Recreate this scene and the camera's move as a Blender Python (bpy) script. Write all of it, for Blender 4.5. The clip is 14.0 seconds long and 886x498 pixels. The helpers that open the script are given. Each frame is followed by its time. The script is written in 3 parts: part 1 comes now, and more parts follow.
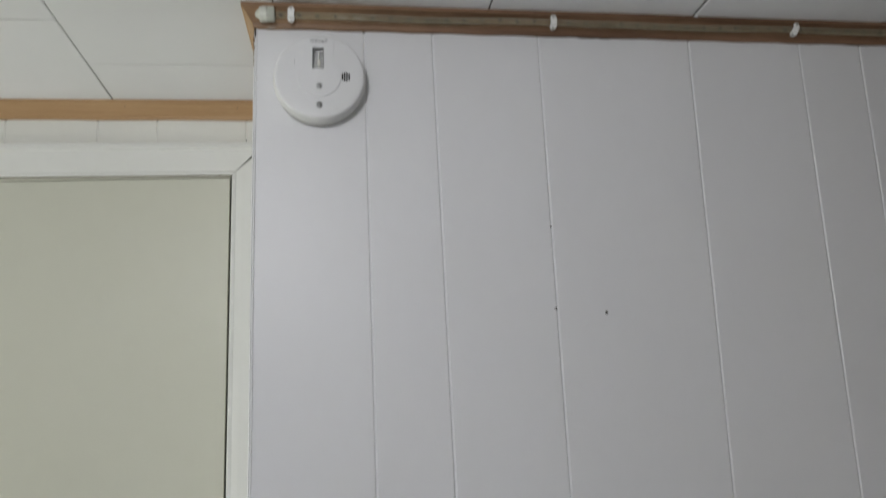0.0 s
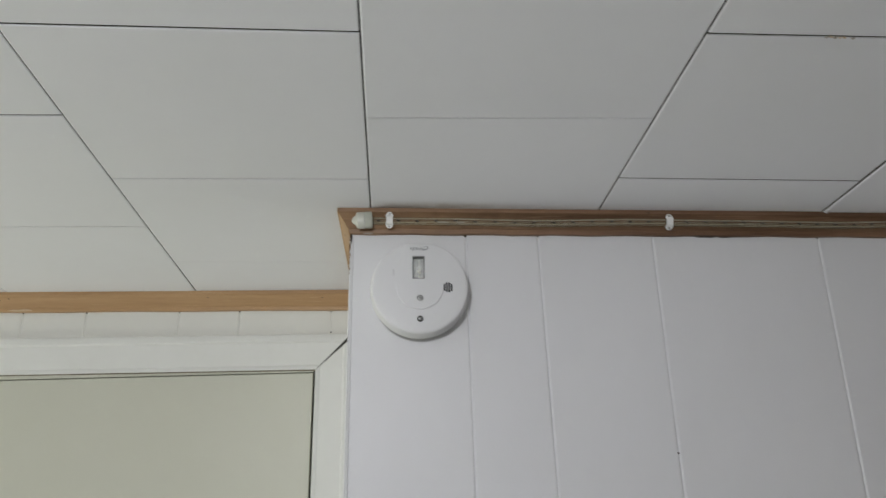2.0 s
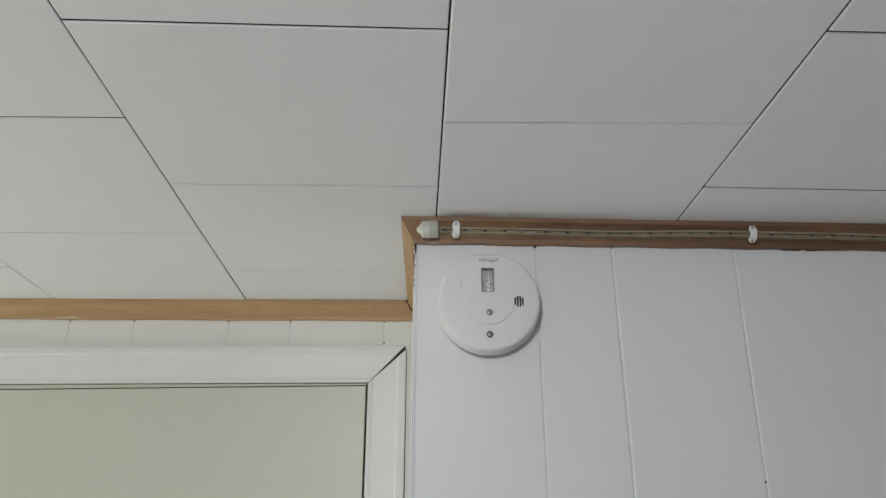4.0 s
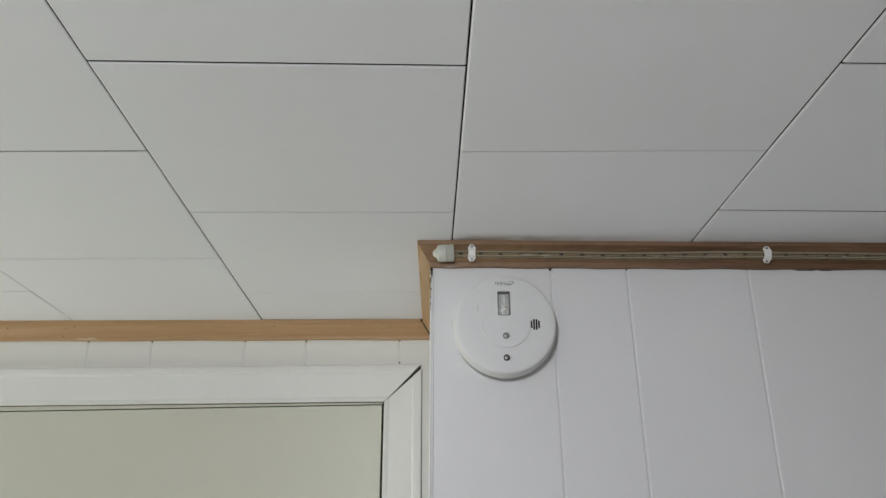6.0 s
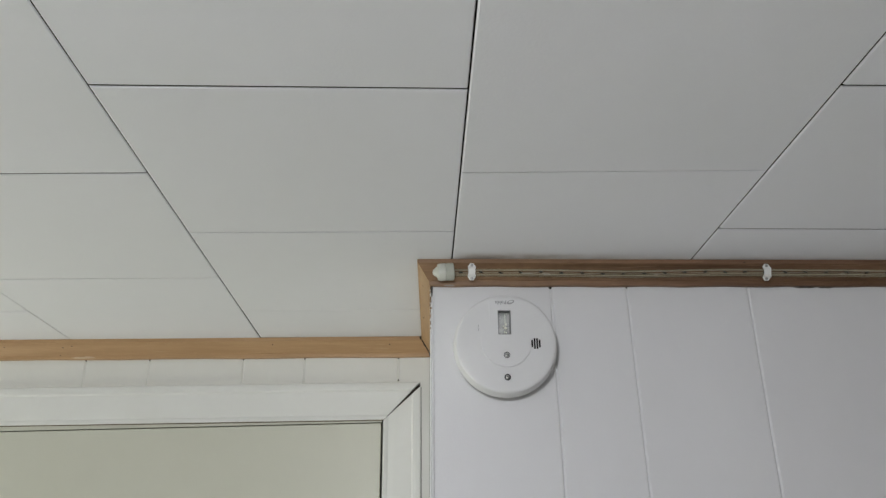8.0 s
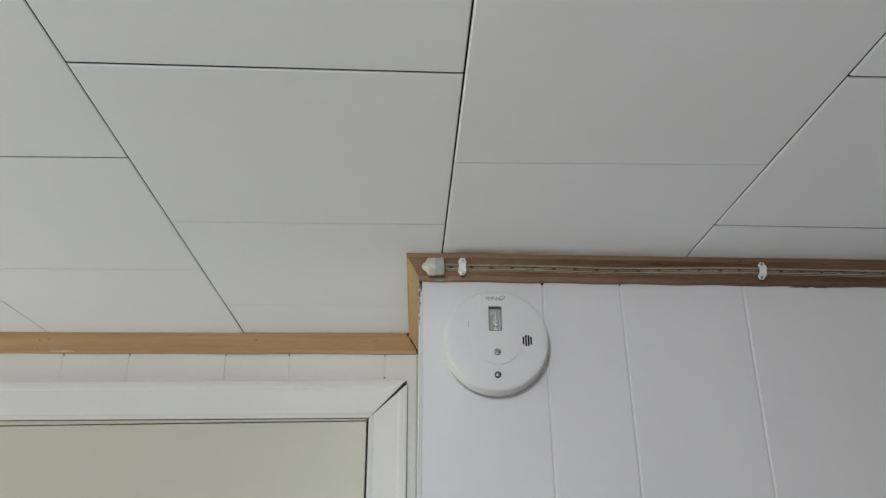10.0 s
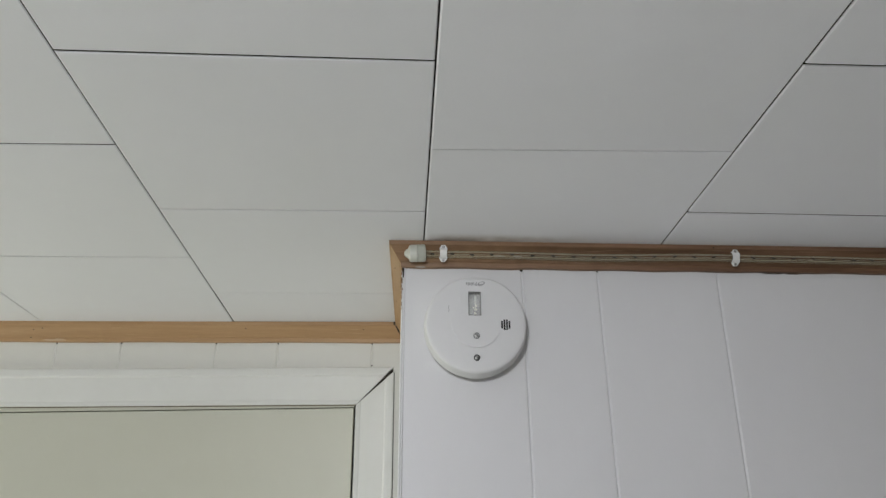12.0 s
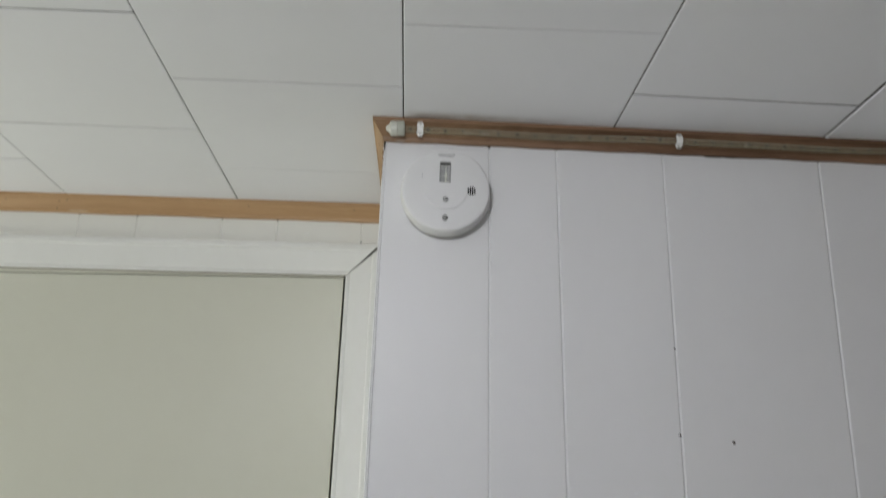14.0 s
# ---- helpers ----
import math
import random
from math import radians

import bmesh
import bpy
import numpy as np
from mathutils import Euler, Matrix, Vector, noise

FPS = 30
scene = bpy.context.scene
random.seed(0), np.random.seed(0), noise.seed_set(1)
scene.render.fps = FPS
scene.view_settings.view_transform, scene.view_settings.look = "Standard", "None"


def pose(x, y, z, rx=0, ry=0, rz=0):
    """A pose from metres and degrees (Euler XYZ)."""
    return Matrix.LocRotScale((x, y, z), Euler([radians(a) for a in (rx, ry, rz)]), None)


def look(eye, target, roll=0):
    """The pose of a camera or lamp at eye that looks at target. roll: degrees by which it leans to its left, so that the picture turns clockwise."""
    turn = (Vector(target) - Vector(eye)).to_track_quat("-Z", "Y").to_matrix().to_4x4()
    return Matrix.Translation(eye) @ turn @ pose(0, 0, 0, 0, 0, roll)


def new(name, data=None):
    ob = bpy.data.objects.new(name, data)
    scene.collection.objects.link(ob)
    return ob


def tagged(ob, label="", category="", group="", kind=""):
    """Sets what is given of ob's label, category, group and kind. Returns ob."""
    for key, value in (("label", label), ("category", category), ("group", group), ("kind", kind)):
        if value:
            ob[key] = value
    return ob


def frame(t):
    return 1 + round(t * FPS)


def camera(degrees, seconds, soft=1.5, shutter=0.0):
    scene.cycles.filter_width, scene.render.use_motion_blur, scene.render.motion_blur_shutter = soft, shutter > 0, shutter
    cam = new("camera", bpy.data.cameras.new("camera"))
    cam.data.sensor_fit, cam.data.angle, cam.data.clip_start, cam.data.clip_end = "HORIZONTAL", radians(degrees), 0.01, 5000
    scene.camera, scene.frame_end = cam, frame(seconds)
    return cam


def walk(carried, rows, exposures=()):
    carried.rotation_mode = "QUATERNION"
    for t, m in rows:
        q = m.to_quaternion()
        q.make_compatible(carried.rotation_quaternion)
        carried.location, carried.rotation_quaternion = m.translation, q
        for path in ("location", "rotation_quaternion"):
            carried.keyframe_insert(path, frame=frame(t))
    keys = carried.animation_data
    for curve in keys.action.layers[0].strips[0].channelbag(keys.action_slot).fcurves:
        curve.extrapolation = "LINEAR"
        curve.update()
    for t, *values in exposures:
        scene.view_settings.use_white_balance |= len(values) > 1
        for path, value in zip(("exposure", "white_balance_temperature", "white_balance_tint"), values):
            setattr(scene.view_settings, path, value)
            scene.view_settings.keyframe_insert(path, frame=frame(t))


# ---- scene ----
cam = camera(57.86, 14.0, soft=1.35, shutter=0.5)
PATH = [
    (0, (0.1096, -1.0626, 1.6315), (0.3706, 0.8789, 2.0349), -2.00),
    (0.5, (0.1118, -1.047, 1.6775), (0.3673, 0.8603, 2.2224), -1.66),
    (1, (0.0992, -1.0297, 1.7364), (0.3063, 0.871, 2.3232), -1.62),
    (1.5, (0.0838, -1.0177, 1.7663), (0.2525, 0.8832, 2.365), -1.79),
    (2, (0.0527, -0.9949, 1.7775), (0.1775, 0.8741, 2.4783), -1.07),
    (2.5, (0.0239, -0.9711, 1.8008), (0.1264, 0.8966, 2.5088), -0.95),
    (3, (0.01, -0.9493, 1.8045), (0.1061, 0.9233, 2.5004), -0.81),
    (3.2, (0.0051, -0.9443, 1.7999), (0.086, 0.9272, 2.5008), -0.34),
    (5.5, (-0.0028, -0.9568, 1.8217), (0.0422, 0.9096, 2.5389), 0.07),
    (6, (-0.0084, -0.9621, 1.8227), (0.0315, 0.902, 2.5462), -0.13),
    (6.5, (-0.0076, -0.9653, 1.8233), (0.0293, 0.8993, 2.5459), -0.39),
    (7, (-0.0109, -0.9615, 1.8242), (0.0322, 0.8999, 2.5544), -0.56),
    (7.5, (-0.0129, -0.9665, 1.8302), (0.0327, 0.8872, 2.5796), -0.58),
    (10, (-0.0193, -0.9382, 1.8341), (0.0688, 0.9137, 2.5843), -0.15),
    (10.5, (-0.0163, -0.9363, 1.8316), (0.0712, 0.9152, 2.5826), -0.22),
    (11, (-0.0135, -0.9412, 1.8312), (0.0719, 0.9114, 2.58), -0.33),
    (11.5, (-0.0091, -0.9501, 1.8302), (0.0749, 0.9018, 2.5808), -0.29),
    (12, (0.0015, -0.958, 1.8089), (0.0925, 0.8935, 2.5596), -0.20),
    (12.5, (0.0066, -0.9858, 1.7901), (0.0761, 0.8651, 2.5446), 0.40),
    (13, (0.0094, -1.0174, 1.7487), (0.071, 0.8402, 2.4873), 0.77),
    (13.5, (0.0317, -1.0404, 1.7209), (0.097, 0.8268, 2.4346), 1.28),
    (14, (0.0494, -1.0632, 1.6744), (0.1161, 0.8424, 2.2779), 1.76),
]
walk(cam, [(t, look(eye, target, roll)) for t, eye, target, roll in PATH])

# ---- light ----
world = bpy.data.worlds.new("world")
scene.world = world
world.use_nodes = True
sky = world.node_tree.nodes.new("ShaderNodeTexSky")
sky.sky_type, sky.sun_disc = "NISHITA", False
sky.sun_elevation, sky.sun_rotation = radians(35), radians(90)
world.node_tree.links.new(sky.outputs["Color"], world.node_tree.nodes["Background"].inputs["Color"])
world.node_tree.nodes["Background"].inputs["Strength"].default_value = 0.1

# the room's ceiling lamp, behind the camera
lamp = bpy.data.lights.new("ceiling_lamp_light", "POINT")
lamp.energy, lamp.color, lamp.shadow_soft_size = 17.1, (0.96, 0.975, 1.0), 0.05
new("ceiling_lamp_light", lamp).matrix_world = pose(-0.19, -1.22, 2.12)

# area light in an added opening out of view, brightens nook and ceiling
side_light = bpy.data.lights.new("added_side_light", "AREA")
side_light.shape, side_light.size, side_light.size_y = "RECTANGLE", 0.62, 0.40
side_light.energy, side_light.color = 12.2, (0.98, 1.0, 0.84)
new("added_side_light", side_light).matrix_world = look((-1.96, 0.02, 1.26), (0.0, -0.02, 1.75))


# ---- materials ----
def material(name, colour, rough=0.5, metal=0.0, second=None, scale=6.0, amount=0.5, bump=0.0, bump_scale=200.0,
             stretch=(1, 1, 1), spec=0.5, tone_patch=None, transmission=0.0, ior=1.45, coarse=0.0, coarse_scale=8.0, fleck=None):
    m = bpy.data.materials.new(name)
    m.use_nodes = True
    n, l = m.node_tree.nodes, m.node_tree.links
    b = n["Principled BSDF"]
    b.inputs["Roughness"].default_value = rough
    b.inputs["Metallic"].default_value = metal
    b.inputs["Specular IOR Level"].default_value = spec
    b.inputs["Transmission Weight"].default_value = transmission
    b.inputs["IOR"].default_value = ior
    b.inputs["Base Color"].default_value = (*colour, 1)
    co = n.new("ShaderNodeTexCoord")
    mp = n.new("ShaderNodeMapping")
    mp.inputs["Scale"].default_value = stretch
    l.new(co.outputs["Object"], mp.inputs["Vector"])
    if second:
        big = n.new("ShaderNodeTexNoise")
        big.inputs["Scale"].default_value, big.inputs["Detail"].default_value = scale, 6.0
        l.new(mp.outputs["Vector"], big.inputs["Vector"])
        fine = n.new("ShaderNodeTexNoise")
        fine.inputs["Scale"].default_value, fine.inputs["Detail"].default_value = scale * 9, 3.0
        l.new(mp.outputs["Vector"], fine.inputs["Vector"])
        add = n.new("ShaderNodeMath")
        add.operation = "MULTIPLY_ADD"
        add.inputs[1].default_value = 0.4
        l.new(fine.outputs["Fac"], add.inputs[0])
        l.new(big.outputs["Fac"], add.inputs[2])
        ramp = n.new("ShaderNodeMapRange")
        ramp.inputs["From Min"].default_value, ramp.inputs["From Max"].default_value = 0.5, 0.9
        ramp.inputs["To Max"].default_value = amount
        l.new(add.outputs["Value"], ramp.inputs["Value"])
        mix = n.new("ShaderNodeMix")
        mix.data_type = "RGBA"
        mix.inputs[6].default_value, mix.inputs[7].default_value = (*colour, 1), (*second, 1)
        l.new(ramp.outputs["Result"], mix.inputs[0])
        out = mix.outputs[2]
        if fleck:
            spot = n.new("ShaderNodeTexNoise")
            spot.inputs["Scale"].default_value, spot.inputs["Detail"].default_value = fleck[1], 4.0
            l.new(mp.outputs["Vector"], spot.inputs["Vector"])
            cut = n.new("ShaderNodeMapRange")
            cut.inputs["From Min"].default_value, cut.inputs["From Max"].default_value = fleck[2], fleck[2] + 0.04
            cut.inputs["To Max"].default_value = fleck[3]
            l.new(spot.outputs["Fac"], cut.inputs["Value"])
            mix2 = n.new("ShaderNodeMix")
            mix2.data_type = "RGBA"
            mix2.inputs[7].default_value = (*fleck[0], 1)
            l.new(out, mix2.inputs[6])
            l.new(cut.outputs["Result"], mix2.inputs[0])
            out = mix2.outputs[2]
        if tone_patch:
            # a patch of another tone: colour, strength, and ramps along x and y (from, to)
            tone, strength, ramps = tone_patch
            sep = n.new("ShaderNodeSeparateXYZ")
            l.new(co.outputs["Object"], sep.inputs["Vector"])
            speck = n.new("ShaderNodeTexNoise")
            speck.inputs["Scale"].default_value, speck.inputs["Detail"].default_value = 45.0, 4.0
            l.new(co.outputs["Object"], speck.inputs["Vector"])
            power = n.new("ShaderNodeMath")
            power.operation = "MULTIPLY"
            power.inputs[1].default_value = 1.6 * strength
            l.new(speck.outputs["Fac"], power.inputs[0])
            level = power.outputs["Value"]
            for axis, a, z in ramps:
                edge = n.new("ShaderNodeMapRange")
                edge.interpolation_type = "SMOOTHSTEP"
                edge.inputs["From Min"].default_value, edge.inputs["From Max"].default_value = a, z
                l.new(sep.outputs[axis], edge.inputs["Value"])
                times = n.new("ShaderNodeMath")
                times.operation = "MULTIPLY"
                l.new(level, times.inputs[0])
                l.new(edge.outputs["Result"], times.inputs[1])
                level = times.outputs["Value"]
            mix3 = n.new("ShaderNodeMix")
            mix3.data_type = "RGBA"
            mix3.inputs[7].default_value = (*tone, 1)
            l.new(out, mix3.inputs[6])
            l.new(level, mix3.inputs[0])
            out = mix3.outputs[2]
        l.new(out, b.inputs["Base Color"])
    if bump:
        tex = n.new("ShaderNodeTexNoise")
        tex.inputs["Scale"].default_value, tex.inputs["Detail"].default_value = bump_scale, 3.0
        l.new(mp.outputs["Vector"], tex.inputs["Vector"])
        bp = n.new("ShaderNodeBump")
        bp.inputs["Strength"].default_value, bp.inputs["Distance"].default_value = bump, 0.0006
        l.new(tex.outputs["Fac"], bp.inputs["Height"])
        last = bp
        if coarse:
            tex2 = n.new("ShaderNodeTexNoise")
            tex2.inputs["Scale"].default_value, tex2.inputs["Detail"].default_value = coarse_scale, 2.0
            l.new(co.outputs["Object"], tex2.inputs["Vector"])
            last = n.new("ShaderNodeBump")
            last.inputs["Strength"].default_value, last.inputs["Distance"].default_value = coarse, 0.004
            l.new(tex2.outputs["Fac"], last.inputs["Height"])
            l.new(bp.outputs["Normal"], last.inputs["Normal"])
        l.new(last.outputs["Normal"], b.inputs["Normal"])
    return m


WALL = material("white_panel_paint", (0.765, 0.765, 0.78), 0.42, second=(0.725, 0.725, 0.738), scale=5, bump=0.18, bump_scale=420,
                stretch=(1, 1, 0.5), coarse=0.12, coarse_scale=5)
BACKWALL = material("warm_white_panel_paint", (0.81, 0.81, 0.77), 0.45, second=(0.77, 0.77, 0.73), scale=5, bump=0.18, bump_scale=420,
                    coarse=0.12, coarse_scale=6)
CASING = material("white_gloss_paint", (0.775, 0.78, 0.76), 0.46, second=(0.73, 0.73, 0.70), scale=9, bump=0.12, bump_scale=300,
                  coarse=0.1, coarse_scale=14)
DOORPAINT = material("cream_door_paint", (0.61, 0.61, 0.525), 0.4, second=(0.58, 0.58, 0.49), scale=4, bump=0.12, bump_scale=350,
                     coarse=0.1, coarse_scale=4)
# brown-grey tone along the moulding's edge, strongest near the corner
CEIL = material("white_ceiling_tile_paint", (0.825, 0.83, 0.87), 0.5, second=(0.795, 0.80, 0.835), scale=4, bump=0.25, bump_scale=350,
                coarse=0.15, coarse_scale=6, tone_patch=((0.3, 0.25, 0.215), 0.8, (("X", 0.022, 0.045), ("X", 0.30, 0.06), ("Y", -0.050, -0.026))))
DARKGAP = material("dark_gap", (0.035, 0.028, 0.022), 0.9, second=(0.06, 0.05, 0.04), scale=30)
# colour of the painted shadow line under the head casing
HEADSHADOW = material("brown_shadow_line", (0.11, 0.08, 0.05), 0.8, second=(0.2, 0.16, 0.11), scale=40)
OAK_X = material("golden_oak_lengthwise", (0.50, 0.318, 0.168), 0.45, second=(0.40, 0.238, 0.115), scale=14, amount=0.9,
                 stretch=(0.35, 7, 7), bump=0.25, bump_scale=60, fleck=((0.58, 0.42, 0.26), 55, 0.68, 0.4))
OAK_Y = material("golden_oak_crosswise", (0.50, 0.325, 0.175), 0.45, second=(0.37, 0.22, 0.105), scale=14, amount=0.9,
                 stretch=(7, 0.7, 7), bump=0.25, bump_scale=60, fleck=((0.56, 0.39, 0.22), 14, 0.6, 0.6))
# lighter towards the corner: the light's falloff is put into the colour
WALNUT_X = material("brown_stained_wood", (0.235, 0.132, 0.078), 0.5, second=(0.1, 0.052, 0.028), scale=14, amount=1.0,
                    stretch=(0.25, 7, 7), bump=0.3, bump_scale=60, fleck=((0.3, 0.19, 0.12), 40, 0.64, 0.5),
                    tone_patch=((0.4, 0.25, 0.135), 0.55, (("X", 0.42, -0.05),)))
PLASTIC = material("white_plastic", (0.735, 0.735, 0.745), 0.42, second=(0.705, 0.705, 0.71), scale=20, bump=0.06, bump_scale=900)
PLASTIC_OLD = material("aged_white_plastic", (0.76, 0.755, 0.74), 0.4, second=(0.7, 0.69, 0.66), scale=60, bump=0.05, bump_scale=900)
CLIPWHITE = material("white_clip_plastic", (0.85, 0.85, 0.84), 0.35, second=(0.8, 0.8, 0.78), scale=90)
CAPPLASTIC = material("milky_cap_plastic", (0.58, 0.59, 0.53), 0.32, second=(0.50, 0.50, 0.44), scale=70, bump=0.05, bump_scale=500)
SLEEVE = material("greenish_cap_plastic", (0.66, 0.68, 0.60), 0.3, second=(0.56, 0.58, 0.50), scale=90, transmission=0.25, ior=1.3)
BLACK = material("black_plastic", (0.012, 0.012, 0.013), 0.6)
GREYPRINT = material("grey_print", (0.36, 0.36, 0.37), 0.5)
STEEL = material("screw_steel", (0.42, 0.42, 0.41), 0.42, metal=1.0, second=(0.35, 0.34, 0.33), scale=300)
BRIGHTSTEEL = material("bright_screw_steel", (0.72, 0.72, 0.70), 0.35, metal=0.7, second=(0.6, 0.6, 0.58), scale=300)
BEZEL = material("grey_bezel", (0.2, 0.2, 0.2), 0.5)
RECESS = material("dark_recess", (0.09, 0.09, 0.09), 0.5)
LENSBACK = material("lens_reflector", (0.34, 0.34, 0.34), 0.35, metal=0.6, second=(0.22, 0.22, 0.22), scale=150)
BULB = material("bulb_glass", (0.62, 0.62, 0.60), 0.2, second=(0.5, 0.5, 0.48), scale=400)
AMBER = material("amber_chip", (0.72, 0.71, 0.62), 0.3)
GLASS = material("clear_lens", (0.95, 0.96, 0.95), 0.06, transmission=1.0, ior=1.3)
TUBE = material("clear_pvc_tube", (0.74, 0.74, 0.64), 0.06, transmission=0.95, ior=1.05, spec=0.6)
WIRE = material("dull_wire", (0.52, 0.49, 0.40), 0.4, second=(0.30, 0.26, 0.19), scale=40)
LED = material("dark_lamp_bead", (0.018, 0.013, 0.009), 0.4)
VENTMETAL = material("grey_vent_metal", (0.06, 0.062, 0.06), 0.5, metal=0.3, second=(0.045, 0.045, 0.043), scale=40)
VENTSLAT = material("vent_slat", (0.022, 0.024, 0.028), 0.45, second=(0.016, 0.017, 0.02), scale=60)
VENTDARK = material("vent_dark", (0.012, 0.013, 0.014), 0.5)
RAWWOOD = material("chipped_wood", (0.2, 0.12, 0.06), 0.8, second=(0.36, 0.24, 0.14), scale=300)
DRIP = material("dried_paint_drip", (0.36, 0.31, 0.26), 0.5, second=(0.28, 0.23, 0.18), scale=90)
SMEAR = material("grey_paint_smear", (0.40, 0.37, 0.31), 0.6, second=(0.28, 0.25, 0.19), scale=160)
PUTTY = material("pale_filler", (0.66, 0.52, 0.36), 0.6, second=(0.52, 0.37, 0.22), scale=120)
EASTWALL = material("brown_light_absorber", (0.115, 0.085, 0.045), 0.6, second=(0.08, 0.068, 0.045), scale=4, bump=0.1)
FLOOR = material("pale_bounce_floor", (0.70, 0.71, 0.72), 0.5, second=(0.64, 0.65, 0.66), scale=3, bump=0.1, bump_scale=80)


# ---- mesh helpers ----
def finish(bm, name, mat, smooth=False):
    bmesh.ops.recalc_face_normals(bm, faces=bm.faces[:])
    me = bpy.data.meshes.new(name)
    bm.to_mesh(me)
    bm.free()
    me.materials.append(mat)
    if smooth:
        me.shade_smooth()
        me.set_sharp_from_angle(angle=radians(32))
    return me


def part(name, bm, mat, parent=None, label="", smooth=False):
    ob = new(name, finish(bm, name, mat, smooth))
    if parent:
        ob.parent = parent
    if label:
        ob["label"] = label
    return ob


def thing(name, label, category, group="", kind="", at=(0, 0, 0)):
    ob = new(name)
    ob.empty_display_size = 0.02
    ob.location = at
    return tagged(ob, label, category, group, kind)


def box(x0, x1, y0, y1, z0, z1, bevel=0.0, segments=1):
    own = bmesh.new()
    bmesh.ops.create_cube(own, size=1.0)
    for v in own.verts:
        v.co = Vector(((x0 + x1) / 2 + v.co.x * (x1 - x0), (y0 + y1) / 2 + v.co.y * (y1 - y0), (z0 + z1) / 2 + v.co.z * (z1 - z0)))
    if bevel:
        bmesh.ops.bevel(own, geom=own.edges[:], offset=bevel, segments=segments, affect="EDGES", profile=0.5)
    return own


def lathe(profile, steps=64, axis="y"):
    """A turned body from (radius, along) pairs round the axis, closed where the radius is 0."""
    bm = bmesh.new()
    rings = []
    for r, a in profile:
        ring = []
        for k in range(1 if r == 0 else steps):
            w = math.tau * k / steps
            c, s = r * math.cos(w), r * math.sin(w)
            ring.append(bm.verts.new({"y": (c, a, s), "x": (a, c, s), "z": (c, s, a)}[axis]))
        rings.append(ring)
    for p, q in zip(rings, rings[1:]):
        for k in range(steps):
            a, b = p[k % len(p)], p[(k + 1) % len(p)]
            c, d = q[(k + 1) % len(q)], q[k % len(q)]
            face = [v for i, v in enumerate((a, b, c, d)) if v not in (a, b, c, d)[:i]]
            if len(face) > 2:
                bm.faces.new(face)
    return bm


def prism(outline, y0, y1, bevel=0.0):
    """A flat plate of an x-z outline between two depths."""
    bm = bmesh.new()
    front = [bm.verts.new((x, y0, z)) for x, z in outline]
    back = [bm.verts.new((x, y1, z)) for x, z in outline]
    bm.faces.new(front)
    bm.faces.new(back[::-1])
    n = len(outline)
    for i in range(n):
        bm.faces.new((front[i], front[(i + 1) % n], back[(i + 1) % n], back[i]))
    if bevel:
        edges = [e for e in bm.edges if all(v in front for v in e.verts)]
        bmesh.ops.bevel(bm, geom=edges, offset=bevel, segments=2, affect="EDGES", profile=0.5)
    return bm


def sweep(sections):
    """A solid through sections of equal point count, capped at both ends."""
    bm = bmesh.new()
    rows = [[bm.verts.new(p) for p in s] for s in sections]
    n = len(rows[0])
    for p, q in zip(rows, rows[1:]):
        for i in range(n):
            bm.faces.new((p[i], p[(i + 1) % n], q[(i + 1) % n], q[i]))
    bm.faces.new(rows[0][::-1])
    bm.faces.new(rows[-1])
    return bm


# ---- the plan ----
TOP = 2.2                      # ceiling
DEPTH = 0.36                   # the door wall stands this far behind the panelled wall
WEST, EAST, SOUTH = -1.95, 1.07, -3.0

# ---- floor and the plain walls that close the room ----
# unseen; kept pale so that it throws light up at the ceiling
tagged(part("floor", box(WEST - 0.1, EAST + 0.1, SOUTH - 0.1, 0.6, -0.05, 0.0), FLOOR), "unseen floor, its light grey set to bounce light upward", "floor", kind="structure")
# unseen; dark brown and close so that less light bounces on the right
tagged(part("wall_east", box(EAST, EAST + 0.1, SOUTH, 0.1, 0.0, TOP + 0.02), EASTWALL), "unseen brown side wall added to darken the right", "wall", kind="structure")
tagged(part("wall_south", box(WEST, EAST, SOUTH - 0.1, SOUTH, 0.0, TOP + 0.02), WALL), "white painted rear wall", "wall", kind="structure")
# unseen wall; its opening is added to hold the side light
wall_west = tagged(new("wall_west"), "unseen white painted side wall with an opening added for a light", "wall", kind="structure")
for y0, y1, z0, z1 in ((SOUTH, -0.30, 0, TOP + 0.02), (0.34, DEPTH + 0.2, 0, TOP + 0.02), (-0.30, 0.34, 0, 1.05), (-0.30, 0.34, 1.47, TOP + 0.02)):
    part("wall_section", box(WEST - 0.1, WEST, y0, y1, z0, z1), WALL, wall_west)


